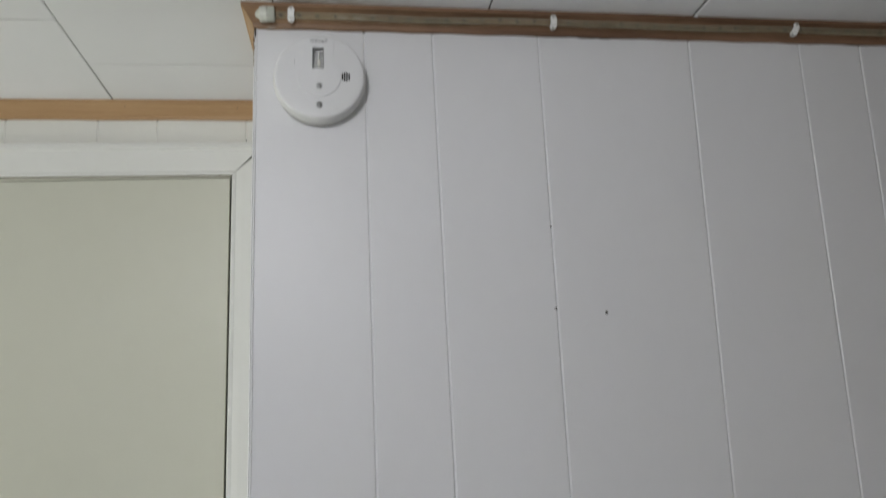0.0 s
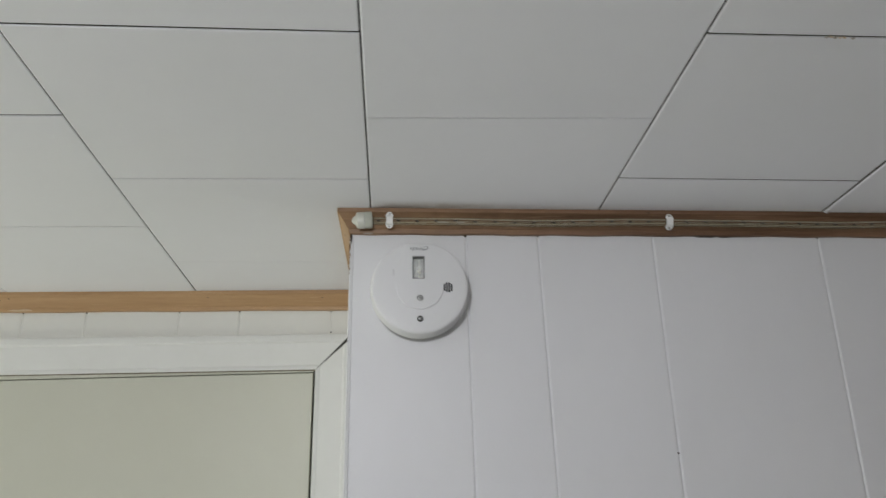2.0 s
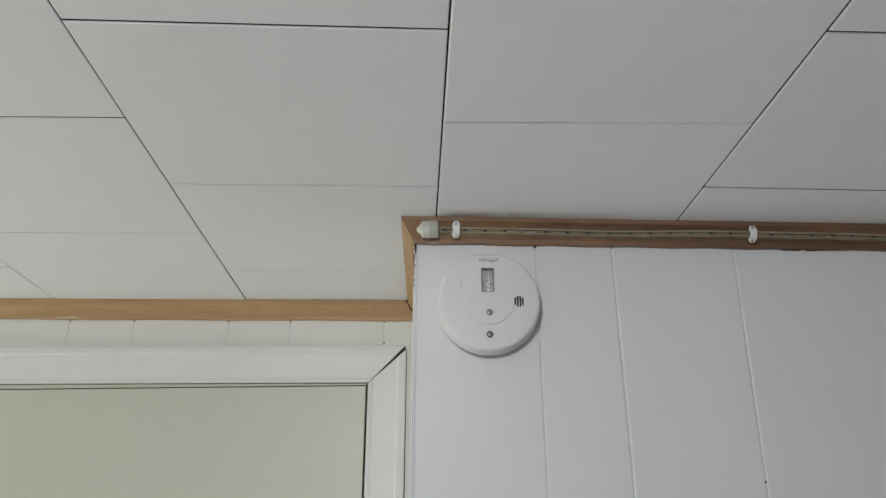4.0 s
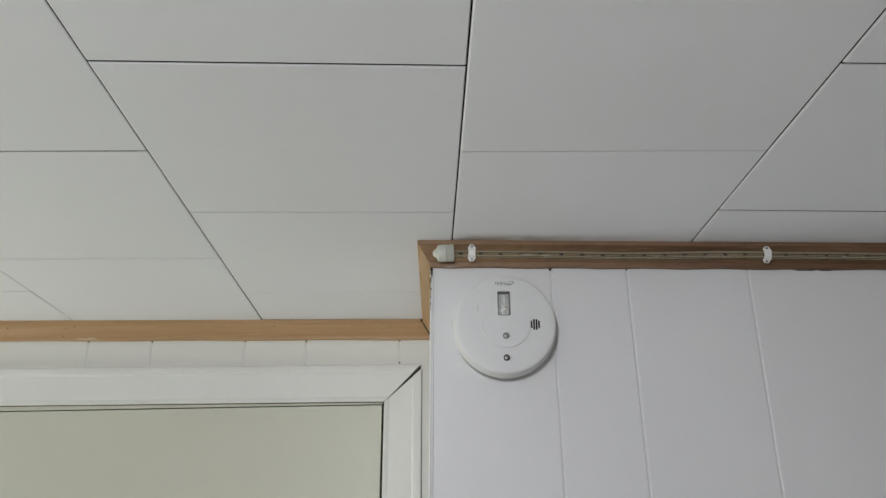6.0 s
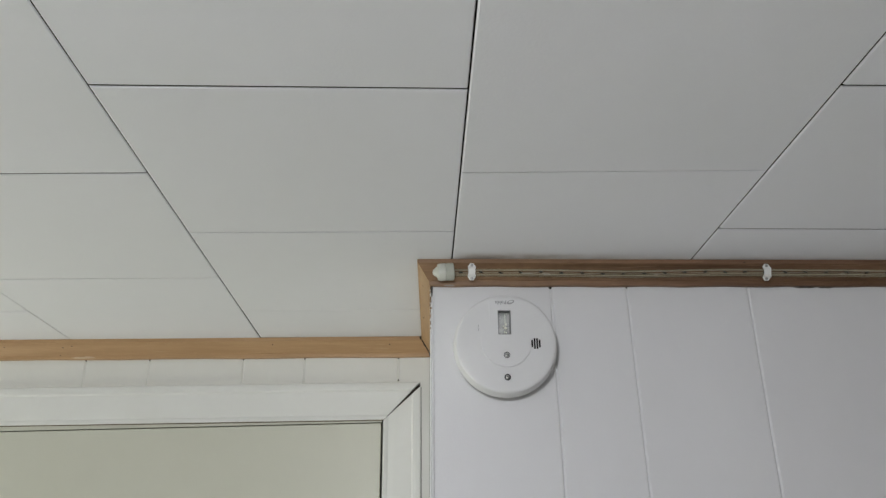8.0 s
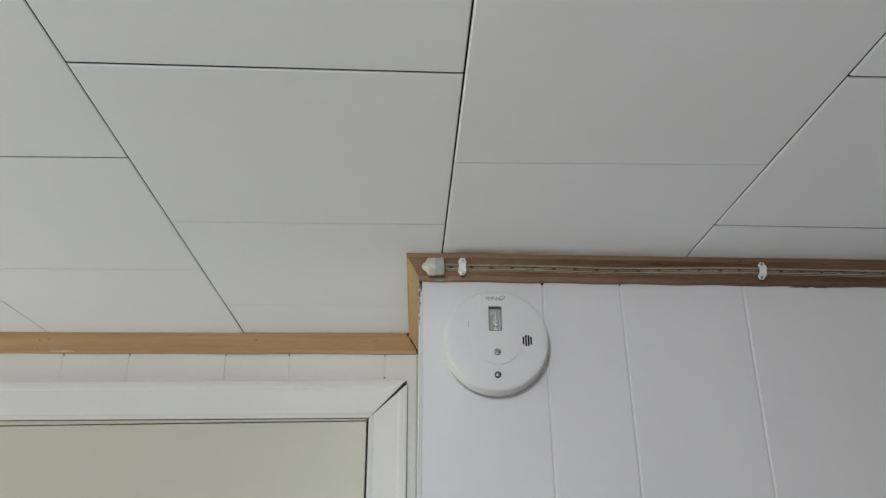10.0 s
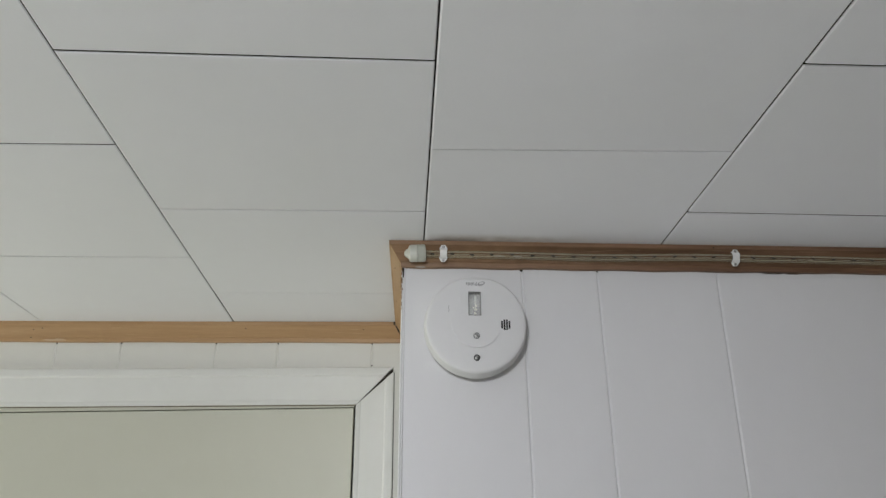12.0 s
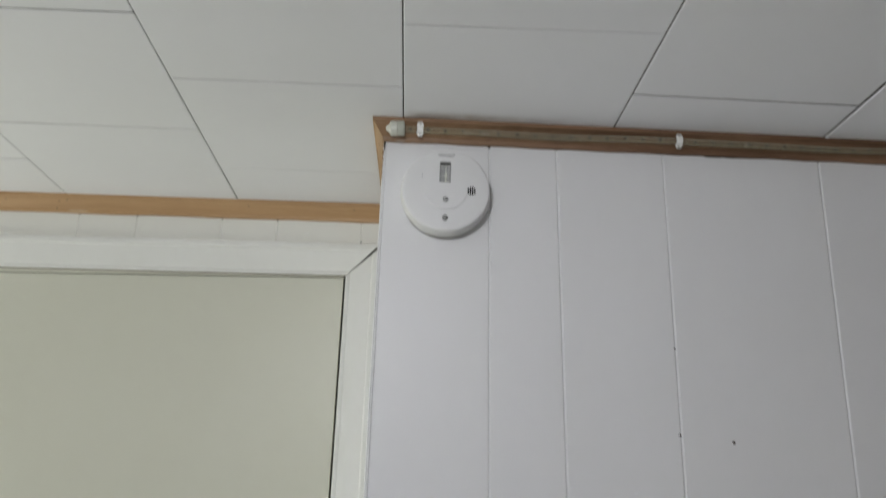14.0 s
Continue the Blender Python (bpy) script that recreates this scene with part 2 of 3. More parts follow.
# ---- ceiling: staggered square fibre tiles, in one mesh ----
def ceiling_tiles():
    bm = bmesh.new()
    rng = random.Random(5)
    edges = {-2: -0.6025, -1: -0.2853, 0: 0.0233, 1: 0.3283, 2: 0.6375}      # long joints between the courses
    for k in range(3, 7):
        edges[k] = edges[2] + 0.3055 * (k - 2)
    for k in range(-3, -8, -1):
        edges[k] = edges[-2] + 0.3090 * (k + 2)
    slack = {-1: 0.0010, 0: 0.0014, 1: 0.0018, 2: 0.0032, -2: 0.0007}
    # short joints that run askew: (course, number) to their y at the course's two ends
    askew = {(-2, 0): (0.0555, 0.0490), (-2, -1): (-0.2455, -0.2520), (-1, 0): (-0.1040, -0.1095), (-1, -1): (-0.4060, -0.4050),
             (-1, 1): (0.1930, 0.1860), (0, 0): (-0.2575, -0.2650), (1, 0): (-0.1195, -0.1175), (1, -1): (-0.4135, -0.4140), (2, 0): (-0.2620, -0.2550)}
    wide = {(-1, -1): 0.0020, (-2, -1): 0.0018, (-1, 0): 0.0012, (0, 0): 0.0004, (1, 0): 0.0024, (1, -1): 0.0020, (-2, 0): 0.0014,
            (-1, 1): 0.0006, (2, 0): 0.0006}
    for k in range(-7, 6):
        start = 0.046 if k % 2 == 0 else -0.106
        if (k, 0) in askew:
            start = sum(askew[k, 0]) / 2
        for j in range(-10, 2):
            if start + 0.302 * j > 0.5 or start + 0.302 * (j + 1) < SOUTH - 0.3:
                continue
            (a0, a1), (b0, b1) = (askew.get((k, n), (start + 0.302 * n,) * 2) for n in (j, j + 1))
            gap0, gap1 = (wide.get((k, n), rng.uniform(0.0005, 0.0013)) for n in (j, j + 1))
            x0, x1 = edges[k] + slack.get(k, 0.0012) / 2, edges[k + 1] - slack.get(k + 1, 0.0012) / 2
            y0, y1 = gap0 / 2 + 0.0002, -gap1 / 2 - 0.0002
            drop = rng.uniform(0.0, 0.0008) + 0.0006 * (k > 1) + 0.0008 * (k == 2 and j > -2)
            tilt = [rng.uniform(-0.0004, 0.0004) for _ in range(4)]
            cl, cr, cf = 0.0017, 0.0008, 0.0007

            def at(x, y, z):
                share = (x - edges[k]) / (edges[k + 1] - edges[k])
                near = a0 + (a1 - a0) * share if y > 0 else b0 + (b1 - b0) * share
                return bm.verts.new((x, near + y, z))

            low = [at(x0 + cl, y0 + cf, TOP - drop + tilt[0]), at(x1 - cr, y0 + cf, TOP - drop + tilt[1]),
                   at(x1 - cr, y1 - cf, TOP - drop + tilt[2]), at(x0 + cl, y1 - cf, TOP - drop + tilt[3])]
            mid = [at(x0, y0, TOP - drop + 0.0014), at(x1, y0, TOP - drop + 0.0012), at(x1, y1, TOP - drop + 0.0012), at(x0, y1, TOP - drop + 0.0014)]
            high = [at(x0, y0, TOP + 0.012), at(x1, y0, TOP + 0.012), at(x1, y1, TOP + 0.012), at(x0, y1, TOP + 0.012)]
            bm.faces.new(low[::-1])
            for p, q in ((low, mid), (mid, high)):
                for n in range(4):
                    bm.faces.new((p[n], p[(n + 1) % 4], q[(n + 1) % 4], q[n])).material_index = int(q is high)
    return bm


ceiling = tagged(part("ceiling", ceiling_tiles(), CEIL), "white painted square ceiling tiles laid in staggered courses", "ceiling", kind="structure")
ceiling.data.materials.append(DARKGAP)
part("backing_board", box(WEST - 0.1, EAST + 0.1, SOUTH - 0.1, 0.6, TOP + 0.0125, TOP + 0.05), DARKGAP, ceiling)
nub = lathe([(0.0009, 0.0), (0.0008, -0.0003), (0.0, -0.0005)], 12, "z")
ob = part("nail_head", nub, CEIL, ceiling)
ob.location = (0.254, -0.48, TOP - 0.0004)


# ---- walls of grooved panelling ----
def plank(x0, x1, z0, z1, face, thick=0.008, lean=(0.0, 0.0)):
    """One board of the panelling; its long front edges are eased into a shallow groove."""
    g, e, d = 0.0, 0.0022, 0.0013
    pts = [(x0 + g, face + d), (x0 + g + 0.0005, face + d), (x0 + g + e, face), (x1 - g - e, face), (x1 - g - 0.0005, face + d), (x1 - g, face + d),
           (x1 - g, face + thick), (x0 + g, face + thick)]
    n = max(1, round((z1 - z0) / 0.3))
    rows = []
    for j in range(n + 1):
        z = z0 + (z1 - z0) * j / n
        rows.append([(x + lean[0 if x < (x0 + x1) / 2 else 1] * (2.1 - z), y, z) for x, y in pts])
    return sweep(rows)


wall_north = tagged(new("wall_north"), "white painted wall of vertical grooved panelling", "wall", kind="structure")
part("wall_core", box(0.002, EAST + 0.1, 0.0075, DEPTH + 0.2, 0.0, TOP + 0.01), WALL, wall_north)
# the seams' places at door height, and by how much a metre they lean
seams = [(-0.0016, 0.0), (0.1505, 0.011), (0.2485, 0.017), (0.4045, 0.010), (0.6360, -0.001), (0.8145, 0.008), (0.915, 0.006), (EAST, 0.0)]
for (a, p), (b, q) in zip(seams, seams[1:]):
    part("panel", plank(a, b, 0.0, TOP + 0.008, 0.0, lean=(p, q)), WALL, wall_north)
for x, z, r in ((0.4055, 1.768, 0.0015), (0.477, 1.761, 0.0015), (0.4055, 1.883, 0.0009)):
    hole = part("screw_hole", lathe([(r * 1.5, -0.0001), (r * 1.2, -0.0006), (r, -0.0005), (r * 0.9, -0.0003), (0, -0.0003)], 14), DARKGAP, wall_north)
    hole.location = (x, 0.0 if x > 0.42 else 0.0004, z)

wall_door = tagged(new("wall_door_side"), "warm white wall of grooved panelling above a door", "wall", kind="structure")
D0, D1, DTOP = -0.842, -0.079, 2.0628           # the door opening
for x0, x1, z0, z1 in ((WEST - 0.1, D0 - 0.02, 0.0, TOP + 0.01), (D0 - 0.02, D1 + 0.02, DTOP + 0.02, TOP + 0.01), (D1 + 0.02, 0.002, 0.0, TOP + 0.01)):
    part("wall_core", box(x0, x1, DEPTH + 0.0075, DEPTH + 0.1, z0, z1), BACKWALL, wall_door)
seams = [WEST, -1.76, -1.52, -1.36, -1.26, -1.10, -0.945, -0.846, -0.740, -0.581, -0.4735, -0.3155, -0.2120, -0.054, 0.0]
for a, b in zip(seams, seams[1:]):
    low = 0.0 if b < D0 or a > D1 else DTOP + 0.024
    part("panel", plank(a, b, low, TOP + 0.008, DEPTH), BACKWALL, wall_door)

hole = part("nail_hole", lathe([(0.0013, 0.0003), (0.0012, -0.0004), (0, -0.0003)], 10), DARKGAP, wall_door)
hole.location = (-0.0535, DEPTH + 0.0008, 2.1315)
dent = [(0.0012 * (0.8 + 0.3 * math.sin(2.1 * q)) * math.cos(q * math.tau / 12), 0.0032 * math.sin(q * math.tau / 12)) for q in range(12)]
part("paint_run", prism(dent, -0.0005, 0.0005, 0.0003), WALL, wall_north).location = (0.743, 0.0, 1.976)

# the grooves' open ends under the moulding
for x in (0.1488, 0.2474, 0.636, 0.9146):
    part("groove_end", prism([(x - 0.0016, TOP - 0.028), (x - 0.0009, TOP - 0.0312), (x + 0.0006, TOP - 0.0320), (x + 0.0015, TOP - 0.028)], 0.0003, 0.002), DARKGAP, wall_north)
for x in (-0.740, -0.581, -0.4735, -0.3155, -0.2120, -0.054):
    part("groove_end", prism([(x - 0.0016, TOP - 0.028), (x - 0.0010, TOP - 0.0318), (x + 0.0004, TOP - 0.0330), (x + 0.0015, TOP - 0.028)], DEPTH + 0.0003, DEPTH + 0.002), DARKGAP, wall_door)

dot = part("groove_hole", lathe([(0.0021, 0.0006), (0.0019, -0.0006), (0, -0.0007)], 12), DARKGAP, wall_north)
dot.location = (0.1490, 0.0, TOP - 0.0306)
# white bead that covers the outer corner, with chipped paint near its top
corner = tagged(new("corner_trim"), "thin white corner bead with chipped paint at its top", "corner trim", kind="structure")
bead = []
for j in range(13):
    z = (TOP - 0.029) * j / 12
    o = 0.0003 * math.sin(j * 2.3)
    bead.append([(x + o, y, z) for x, y in ((-0.0042, 0.012), (-0.0046, 0.003), (-0.0043, -0.0008), (-0.0034, -0.0017), (-0.0024, -0.0014), (-0.0020, -0.0010),
                                             (-0.0015, -0.0013), (-0.0006, -0.0018), (0.0003, -0.0012), (0.0006, 0.0015), (0.0, 0.0016), (0.0, 0.012))])
part("bead", sweep(bead), WALL, corner, smooth=True)
part("open_joint", prism([(-0.0026, 2.1560), (-0.0014, 2.1575), (-0.0008, 2.1700), (-0.0030, 2.1702), (-0.0032, 2.1640)], -0.0024, 0.001), DARKGAP, corner, "dark hole beside the bead")
rng = random.Random(11)
for j in range(16):
    z = 2.1685 - 0.058 * rng.random() ** 1.6
    w, h = rng.uniform(0.0004, 0.0010), rng.uniform(0.0008, 0.0036)
    out = [(w * rng.uniform(0.5, 1.3) * math.cos(q * math.tau / 9), h * rng.uniform(0.6, 1.2) * math.sin(q * math.tau / 9)) for q in range(9)]
    chip = part("paint_chip", prism(out, -0.0003, 0.0003), RAWWOOD, corner)
    chip.location = (rng.uniform(-0.0044, -0.0032), -0.0018, z)

# ---- wooden cove moulding under the ceiling, three lengths, mitred ----
COVE = [(0.0000, 0.0), (0.0198, 0.0), (0.0202, 0.0006), (0.0201, 0.0056), (0.0193, 0.0062), (0.0179, 0.0068), (0.0149, 0.0112), (0.0113, 0.0162), (0.0084, 0.0206),
        (0.0073, 0.0226), (0.0061, 0.0232), (0.0056, 0.0242), (0.0052, 0.0292), (0.0047, 0.0298), (0.0000, 0.0298)]

FRONT, BACK = 1.13, 1.3         # the long runs lean out a little more than the return


def cove(ends, n, wobble=0.0):
    """ends(u, s) gives the place of the profile's point u out from the wall at the share s of the length."""
    rows = []
    for j in range(n + 1):
        row = []
        for u, d in COVE:
            x, y = ends(u, j / n)
            row.append((x, y, TOP - 0.0004 - d * (1 + wobble * math.sin(j * 1.7) * (d > 0.02))))
        rows.append(row)
    return sweep(rows)


moulding = thing("cove_moulding", "dark brown stained wooden cove moulding along the ceiling", "moulding", "ceiling mouldings", "structure")
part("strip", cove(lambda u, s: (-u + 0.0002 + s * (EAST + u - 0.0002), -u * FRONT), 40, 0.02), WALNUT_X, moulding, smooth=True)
moulding_b = thing("cove_moulding", "short golden wooden cove moulding on the wall's return", "moulding", "ceiling mouldings", "structure")
part("strip", cove(lambda u, s: (-u, -u * FRONT + 0.0004 + s * (DEPTH + u * (FRONT - BACK) - 0.0008)), 6, 0.02), OAK_Y, moulding_b, smooth=True)
moulding_c = thing("cove_moulding", "golden oak cove moulding above the door with nail holes", "moulding", "ceiling mouldings", "structure")
part("strip", cove(lambda u, s: (-u + 0.0050 + s * (WEST + u), DEPTH - u * BACK), 30, 0.02), OAK_X, moulding_c, smooth=True)


def on_cove(d):
    """How far the moulding's face stands out at the depth d under the ceiling."""
    for (u0, d0), (u1, d1) in zip(COVE[1:], COVE[2:]):
        if d0 <= d <= d1:
            return u0 + (u1 - u0) * (d - d0) / (d1 - d0)
    return 0.0


def nail_hole(x, d, wall_y, parent, r=0.0012):
    o = part("nail_hole", lathe([(r, 0.0003), (r, -0.0004), (0, -0.0003)], 10), RAWWOOD if r > 0.0015 else DARKGAP, parent)
    o.matrix_world = pose(x, wall_y - on_cove(d) * (BACK if wall_y else FRONT), TOP - d, 52)


for x, d in ((-0.713, 0.012), (-0.615, 0.013), (-0.600, 0.011), (-0.622, 0.024), (-0.264, 0.011), (-0.068, 0.012)):
    nail_hole(x, d, DEPTH, moulding_c)
for x, d in ((0.395, 0.005), (0.78, 0.006)):
    nail_hole(x, d, 0.0, moulding, 0.001)
def joint_gap(parent, along, y_of, wide):
    """A dark open joint that follows the moulding's face, on the mitre line."""
    for n, (p, q) in enumerate(zip(COVE[2:-2], COVE[3:-1])):
        step = wide * (1.0 if n % 4 else 1.5)
        rows = [[(-u - 0.0013 + dx, y_of(u) - 0.0016 + dy, TOP - d) for dx, dy in ((-step, along), (step, along), (step, -along), (-step, -along))] for u, d in (p, q)]
        part("joint_gap", sweep(rows), DARKGAP, parent)


joint_gap(moulding_b, 0.0005, lambda u: DEPTH - u * BACK, 0.0012)
for y, d in ((0.045, 0.013), (0.19, 0.012)):
    o = part("nail_hole", lathe([(0.0011, 0.0003), (0.0011, -0.0004), (0, -0.0003)], 10), DARKGAP, moulding_b)
    o.matrix_world = pose(-on_cove(d), y, TOP - d, 0, 0, -90) @ pose(0, 0, 0, 52)
chip = [(-0.022, -0.0006), (-0.012, 0.0012), (-0.004, 0.0006), (0.004, 0.002), (0.013, 0.0016), (0.02, -0.0008), (0.006, -0.0018), (-0.01, -0.002)]
o = part("filler_patch", prism(chip, -0.0006, 0.0006), PUTTY, moulding_c)
o.matrix_world = pose(-0.582, DEPTH - 0.0072, TOP - 0.0275)
for x, w in ((0.02, 0.008), (0.64, 0.004)):
    out = [(w * (0.8 + 0.3 * math.sin(3.1 * q)) * math.cos(q * math.tau / 10), 0.0010 * math.sin(q * math.tau / 10)) for q in range(10)]
    o = part("filler_patch", prism(out, -0.0007, 0.0006), DRIP if x < 0.1 else CEIL, moulding)
    o.matrix_world = pose(x, -0.0060, TOP - 0.0303) if x < 0.1 else pose(x, -0.0240, TOP - 0.0022, 30, 20)


# ---- door with its frame and mitred casing ----
door = tagged(new("door_1"), "closed plain cream painted door", "door", kind="structure")
leaf = bmesh.new()
for y in (DEPTH - 0.004, DEPTH + 0.031):
    for x, z in ((D0 + 0.003, 0.008), (-0.0808, 0.008), (-0.0808, 2.0599), (D0 + 0.003, 2.0485)):
        leaf.verts.new((x, y, z))
v = leaf.verts[:]
for f in ((0, 1, 2, 3), (7, 6, 5, 4), (0, 4, 5, 1), (1, 5, 6, 2), (2, 6, 7, 3), (3, 7, 4, 0)):
    leaf.faces.new([v[i] for i in f])
bmesh.ops.bevel(leaf, geom=leaf.edges[:], offset=0.0012, segments=2, affect="EDGES", profile=0.5)
part("leaf", leaf, DOORPAINT, door)
part("jamb", box(D1 + 0.0008, D1 + 0.018, DEPTH + 0.0005, DEPTH + 0.1, 0, DTOP + 0.018, 0.0008), CASING, door)
part("jamb", box(D0 - 0.018, D0, DEPTH + 0.0005, DEPTH + 0.1, 0, DTOP + 0.018, 0.0008), CASING, door)
part("head_jamb", sweep([[(x, y, z) for y, z in ((DEPTH - 0.0034, low), (DEPTH - 0.0034, DTOP + 0.018), (DEPTH + 0.1, DTOP + 0.018), (DEPTH + 0.1, low))]
                         for x, low in ((D0, 2.0500), (D1 - 0.0007, 2.0614))]), DOORPAINT, door)
# brown strip paints the shadow under the casing's lower edge
part("head_shadow", sweep([[(x, y, z) for y, z in ((DEPTH - 0.0052, top - 0.0014), (DEPTH - 0.0052, top), (DEPTH - 0.0030, top), (DEPTH - 0.0030, top - 0.0014))]
                        for x, top in ((D0, 2.0592), (D1, 2.0650))]), HEADSHADOW, door, "brown strip for the casing's shadow line above the door")
# added dark block behind the leaf paints the shade in its gaps
part("dark_backing", box(D0 - 0.01, D1 + 0.01, DEPTH + 0.043, DEPTH + 0.1, 0, DTOP + 0.012), DARKGAP, door)

# across the casing: (from the inner edge outward, thickness)
OGEE = [(0.0, 0.0), (0.0, 0.0068), (0.0010, 0.0078), (0.0060, 0.0080), (0.0078, 0.0074), (0.0090, 0.0082), (0.0200, 0.0088), (0.0350, 0.0104),
        (0.0455, 0.0112), (0.0470, 0.0124), (0.0482, 0.0136), (0.0550, 0.0140), (0.0592, 0.0134), (0.0605, 0.0120), (0.0605, 0.0)]
casing = tagged(new("door_casing"), "white gloss door casing with an open mitre joint", "door casing", kind="structure")
CX, CZ = -0.0765, 2.0650
rows = [[(CX + w, DEPTH - t, z if z < 1 else CZ + w - 0.0006 - 0.0066 * w / 0.06) for w, t in OGEE] for z in (0.0, 2.0)]
part("side_casing", sweep(rows), CASING, casing, smooth=True)
rows = []
for s in (0.0, 1.0):
    rows.append([((CX + w - 0.0012 * w / 0.06) if s == 0 else (D0 - 0.0025 - w), DEPTH - t, CZ + w - 0.0060 * s) for w, t in OGEE])
part("head_casing", sweep(rows), CASING, casing, smooth=True)
rows = [[(D0 - 0.0025 - w, DEPTH - t, z if z < 1 else CZ + w - 0.0068) for w, t in OGEE] for z in (0.0, 2.0)]
part("side_casing", sweep(rows), CASING, casing, smooth=True)
mitre = [(CX + 0.004, CZ + 0.0030), (CX + 0.0590, CZ + 0.0500), (CX + 0.0590, CZ + 0.0600), (CX + 0.004, CZ + 0.0050)]
part("mitre_gap", prism(mitre, DEPTH - 0.0045, DEPTH - 0.0005), DARKGAP, casing, "dark open joint")
# dark strip paints the joint's shadow line between casing and wall
shadow_strip = [(CX + 0.0603, 0.0), (CX + 0.0619, 0.0), (CX + 0.0622, 1.4), (CX + 0.0617, 2.0), (CX + 0.0613, 2.1190), (CX + 0.0603, 2.1190)]
part("joint_shadow", prism(shadow_strip, DEPTH - 0.0008, DEPTH + 0.002), DARKGAP, casing, "dark strip for the joint and its shadow between casing and wall")
# the door's side of the place stands a little askew to the panelled wall
moulding_b.matrix_world = pose(0, 0, 0, 0, 0, -0.85)
for ob in (wall_door, moulding_c, door, casing):
    ob.matrix_world = pose(-0.05, DEPTH, 0, 0, 0, -1.55) @ pose(0.05, -DEPTH, 0)


# ---- smoke alarm ----
alarm = thing("smoke_alarm", "round white plastic smoke alarm hung upside down on the panelled wall", "smoke alarm", at=(0.0870, 0.0, 2.0885))


def cover_depth(r):
    """How far the cover's front stands out from the wall at the radius r."""
    if r < 0.0572:
        return 0.0312 - 0.0012 * (r / 0.0572) ** 2
    s = min(1.0, (r - 0.0572) / (0.0612 - 0.0572))
    return 0.0300 - 0.0030 * (1.0 - math.sqrt(max(0.0, 1.0 - s * s)))


def cut_hole(bm, x0, x1, z0, z1):
    """Opens a rectangle through a front surface."""
    for co, no in (((x0, 0, 0), (1, 0, 0)), ((x1, 0, 0), (1, 0, 0)), ((0, 0, z0), (0, 0, 1)), ((0, 0, z1), (0, 0, 1))):
        near = [f for f in bm.faces if min(v.co.x for v in f.verts) < x1 + 0.004 and max(v.co.x for v in f.verts) > x0 - 0.004
                and min(v.co.z for v in f.verts) < z1 + 0.004 and max(v.co.z for v in f.verts) > z0 - 0.004 and f.calc_center_median().y < -0.02]
        geom = near + list({e for f in near for e in f.edges}) + list({w for f in near for w in f.verts})
        bmesh.ops.bisect_plane(bm, geom=geom, plane_co=co, plane_no=no, dist=1e-6)
    gone = [f for f in bm.faces if x0 < f.calc_center_median().x < x1 and z0 < f.calc_center_median().z < z1 and f.calc_center_median().y < -0.02]
    bmesh.ops.delete(bm, geom=gone, context="FACES")


SLOTS = [(0.0312 + 0.0030 * k, h) for k, h in enumerate((0.0046, 0.0066, 0.0066, 0.0048))]
LENS = (-0.0094, 0.0060, 0.0096, 0.0398)
part("mounting_base", lathe([(0, 0.0), (0.0600, 0.0), (0.0606, -0.001), (0.0606, -0.0100), (0.0590, -0.0112), (0, -0.0112)], 96), PLASTIC_OLD, alarm, smooth=True)
prof = [(0.056, -0.0116), (0.0624, -0.0116), (0.0632, -0.0122), (0.0632, -0.0140), (0.0626, -0.0190), (0.0619, -0.0235), (0.0613, -0.0262)]
prof += [(r, -cover_depth(r)) for r in [0.06115, 0.0609, 0.0605, 0.0598, 0.0588, 0.0572] + [0.0572 - 0.0052 * k for k in range(1, 11)]] + [(0.0, -0.0312)]
cover = lathe(prof, 112)
cut_hole(cover, *LENS)
for x, h in SLOTS:
    cut_hole(cover, x - 0.00105, x + 0.00105, -0.0012 - h, -0.0012 + h)
part("cover", cover, PLASTIC, alarm, smooth=True)
part("inner_shell", lathe([(0, -0.0110), (0.0585, -0.0110), (0.0585, -0.0150), (0.05, -0.024), (0, -0.024)], 48), BLACK, alarm)

# raised keyhole-shaped panel: a disc with a bar up to the rim
KEY_R, KEY_W, KEY_TOP = 0.0300, 0.0195, 0.0585
panel = bmesh.new()
grid = []
ups = [-KEY_R * math.cos(math.pi / 2 * k / 16) for k in range(17)] + [KEY_R * 0.76 * k / 10 for k in range(1, 11)]
ups += [KEY_R * 0.76 + (KEY_TOP - KEY_R * 0.76) * k / 12 for k in range(1, 13)]
for z in ups:
    half = max(math.sqrt(max(KEY_R ** 2 - z * z, 0.0)), KEY_W if z > 0.015 else 0.0003)
    row = []
    for q in range(29):
        x = half * math.sin(math.pi / 2 * (q / 14 - 1))
        edge = q in (0, 28) or z in (ups[0], ups[-1])
        row.append(panel.verts.new((x, -cover_depth(math.hypot(x, z)) - (-0.0006 if edge else 0.0015), z)))
    grid.append(row)
for p, q in zip(grid, grid[1:]):
    for i in range(28):
        panel.faces.new((p[i], p[i + 1], q[i + 1], q[i]))
cut_hole(panel, *LENS)
part("raised_panel", panel, PLASTIC, alarm, smooth=True)

# lamp window
lens = part("light_window", box(LENS[0], LENS[1], -0.0250, -0.0244, LENS[2], LENS[3]), LENSBACK, alarm, "clear escape light window with a bulb behind it")
x0, x1, z0, z1 = LENS
for a in ((x0 - 0.0001, x0 + 0.0009, z0, z1), (x1 - 0.0009, x1 + 0.0001, z0, z1), (x0 + 0.0009, x1 - 0.0009, z0 - 0.0001, z0 + 0.0009), (x0 + 0.0009, x1 - 0.0009, z1 - 0.0009, z1 + 0.0001)):
    part("bezel", box(a[0], a[1], -0.0330, -0.0244, a[2], a[3]), BEZEL, lens)
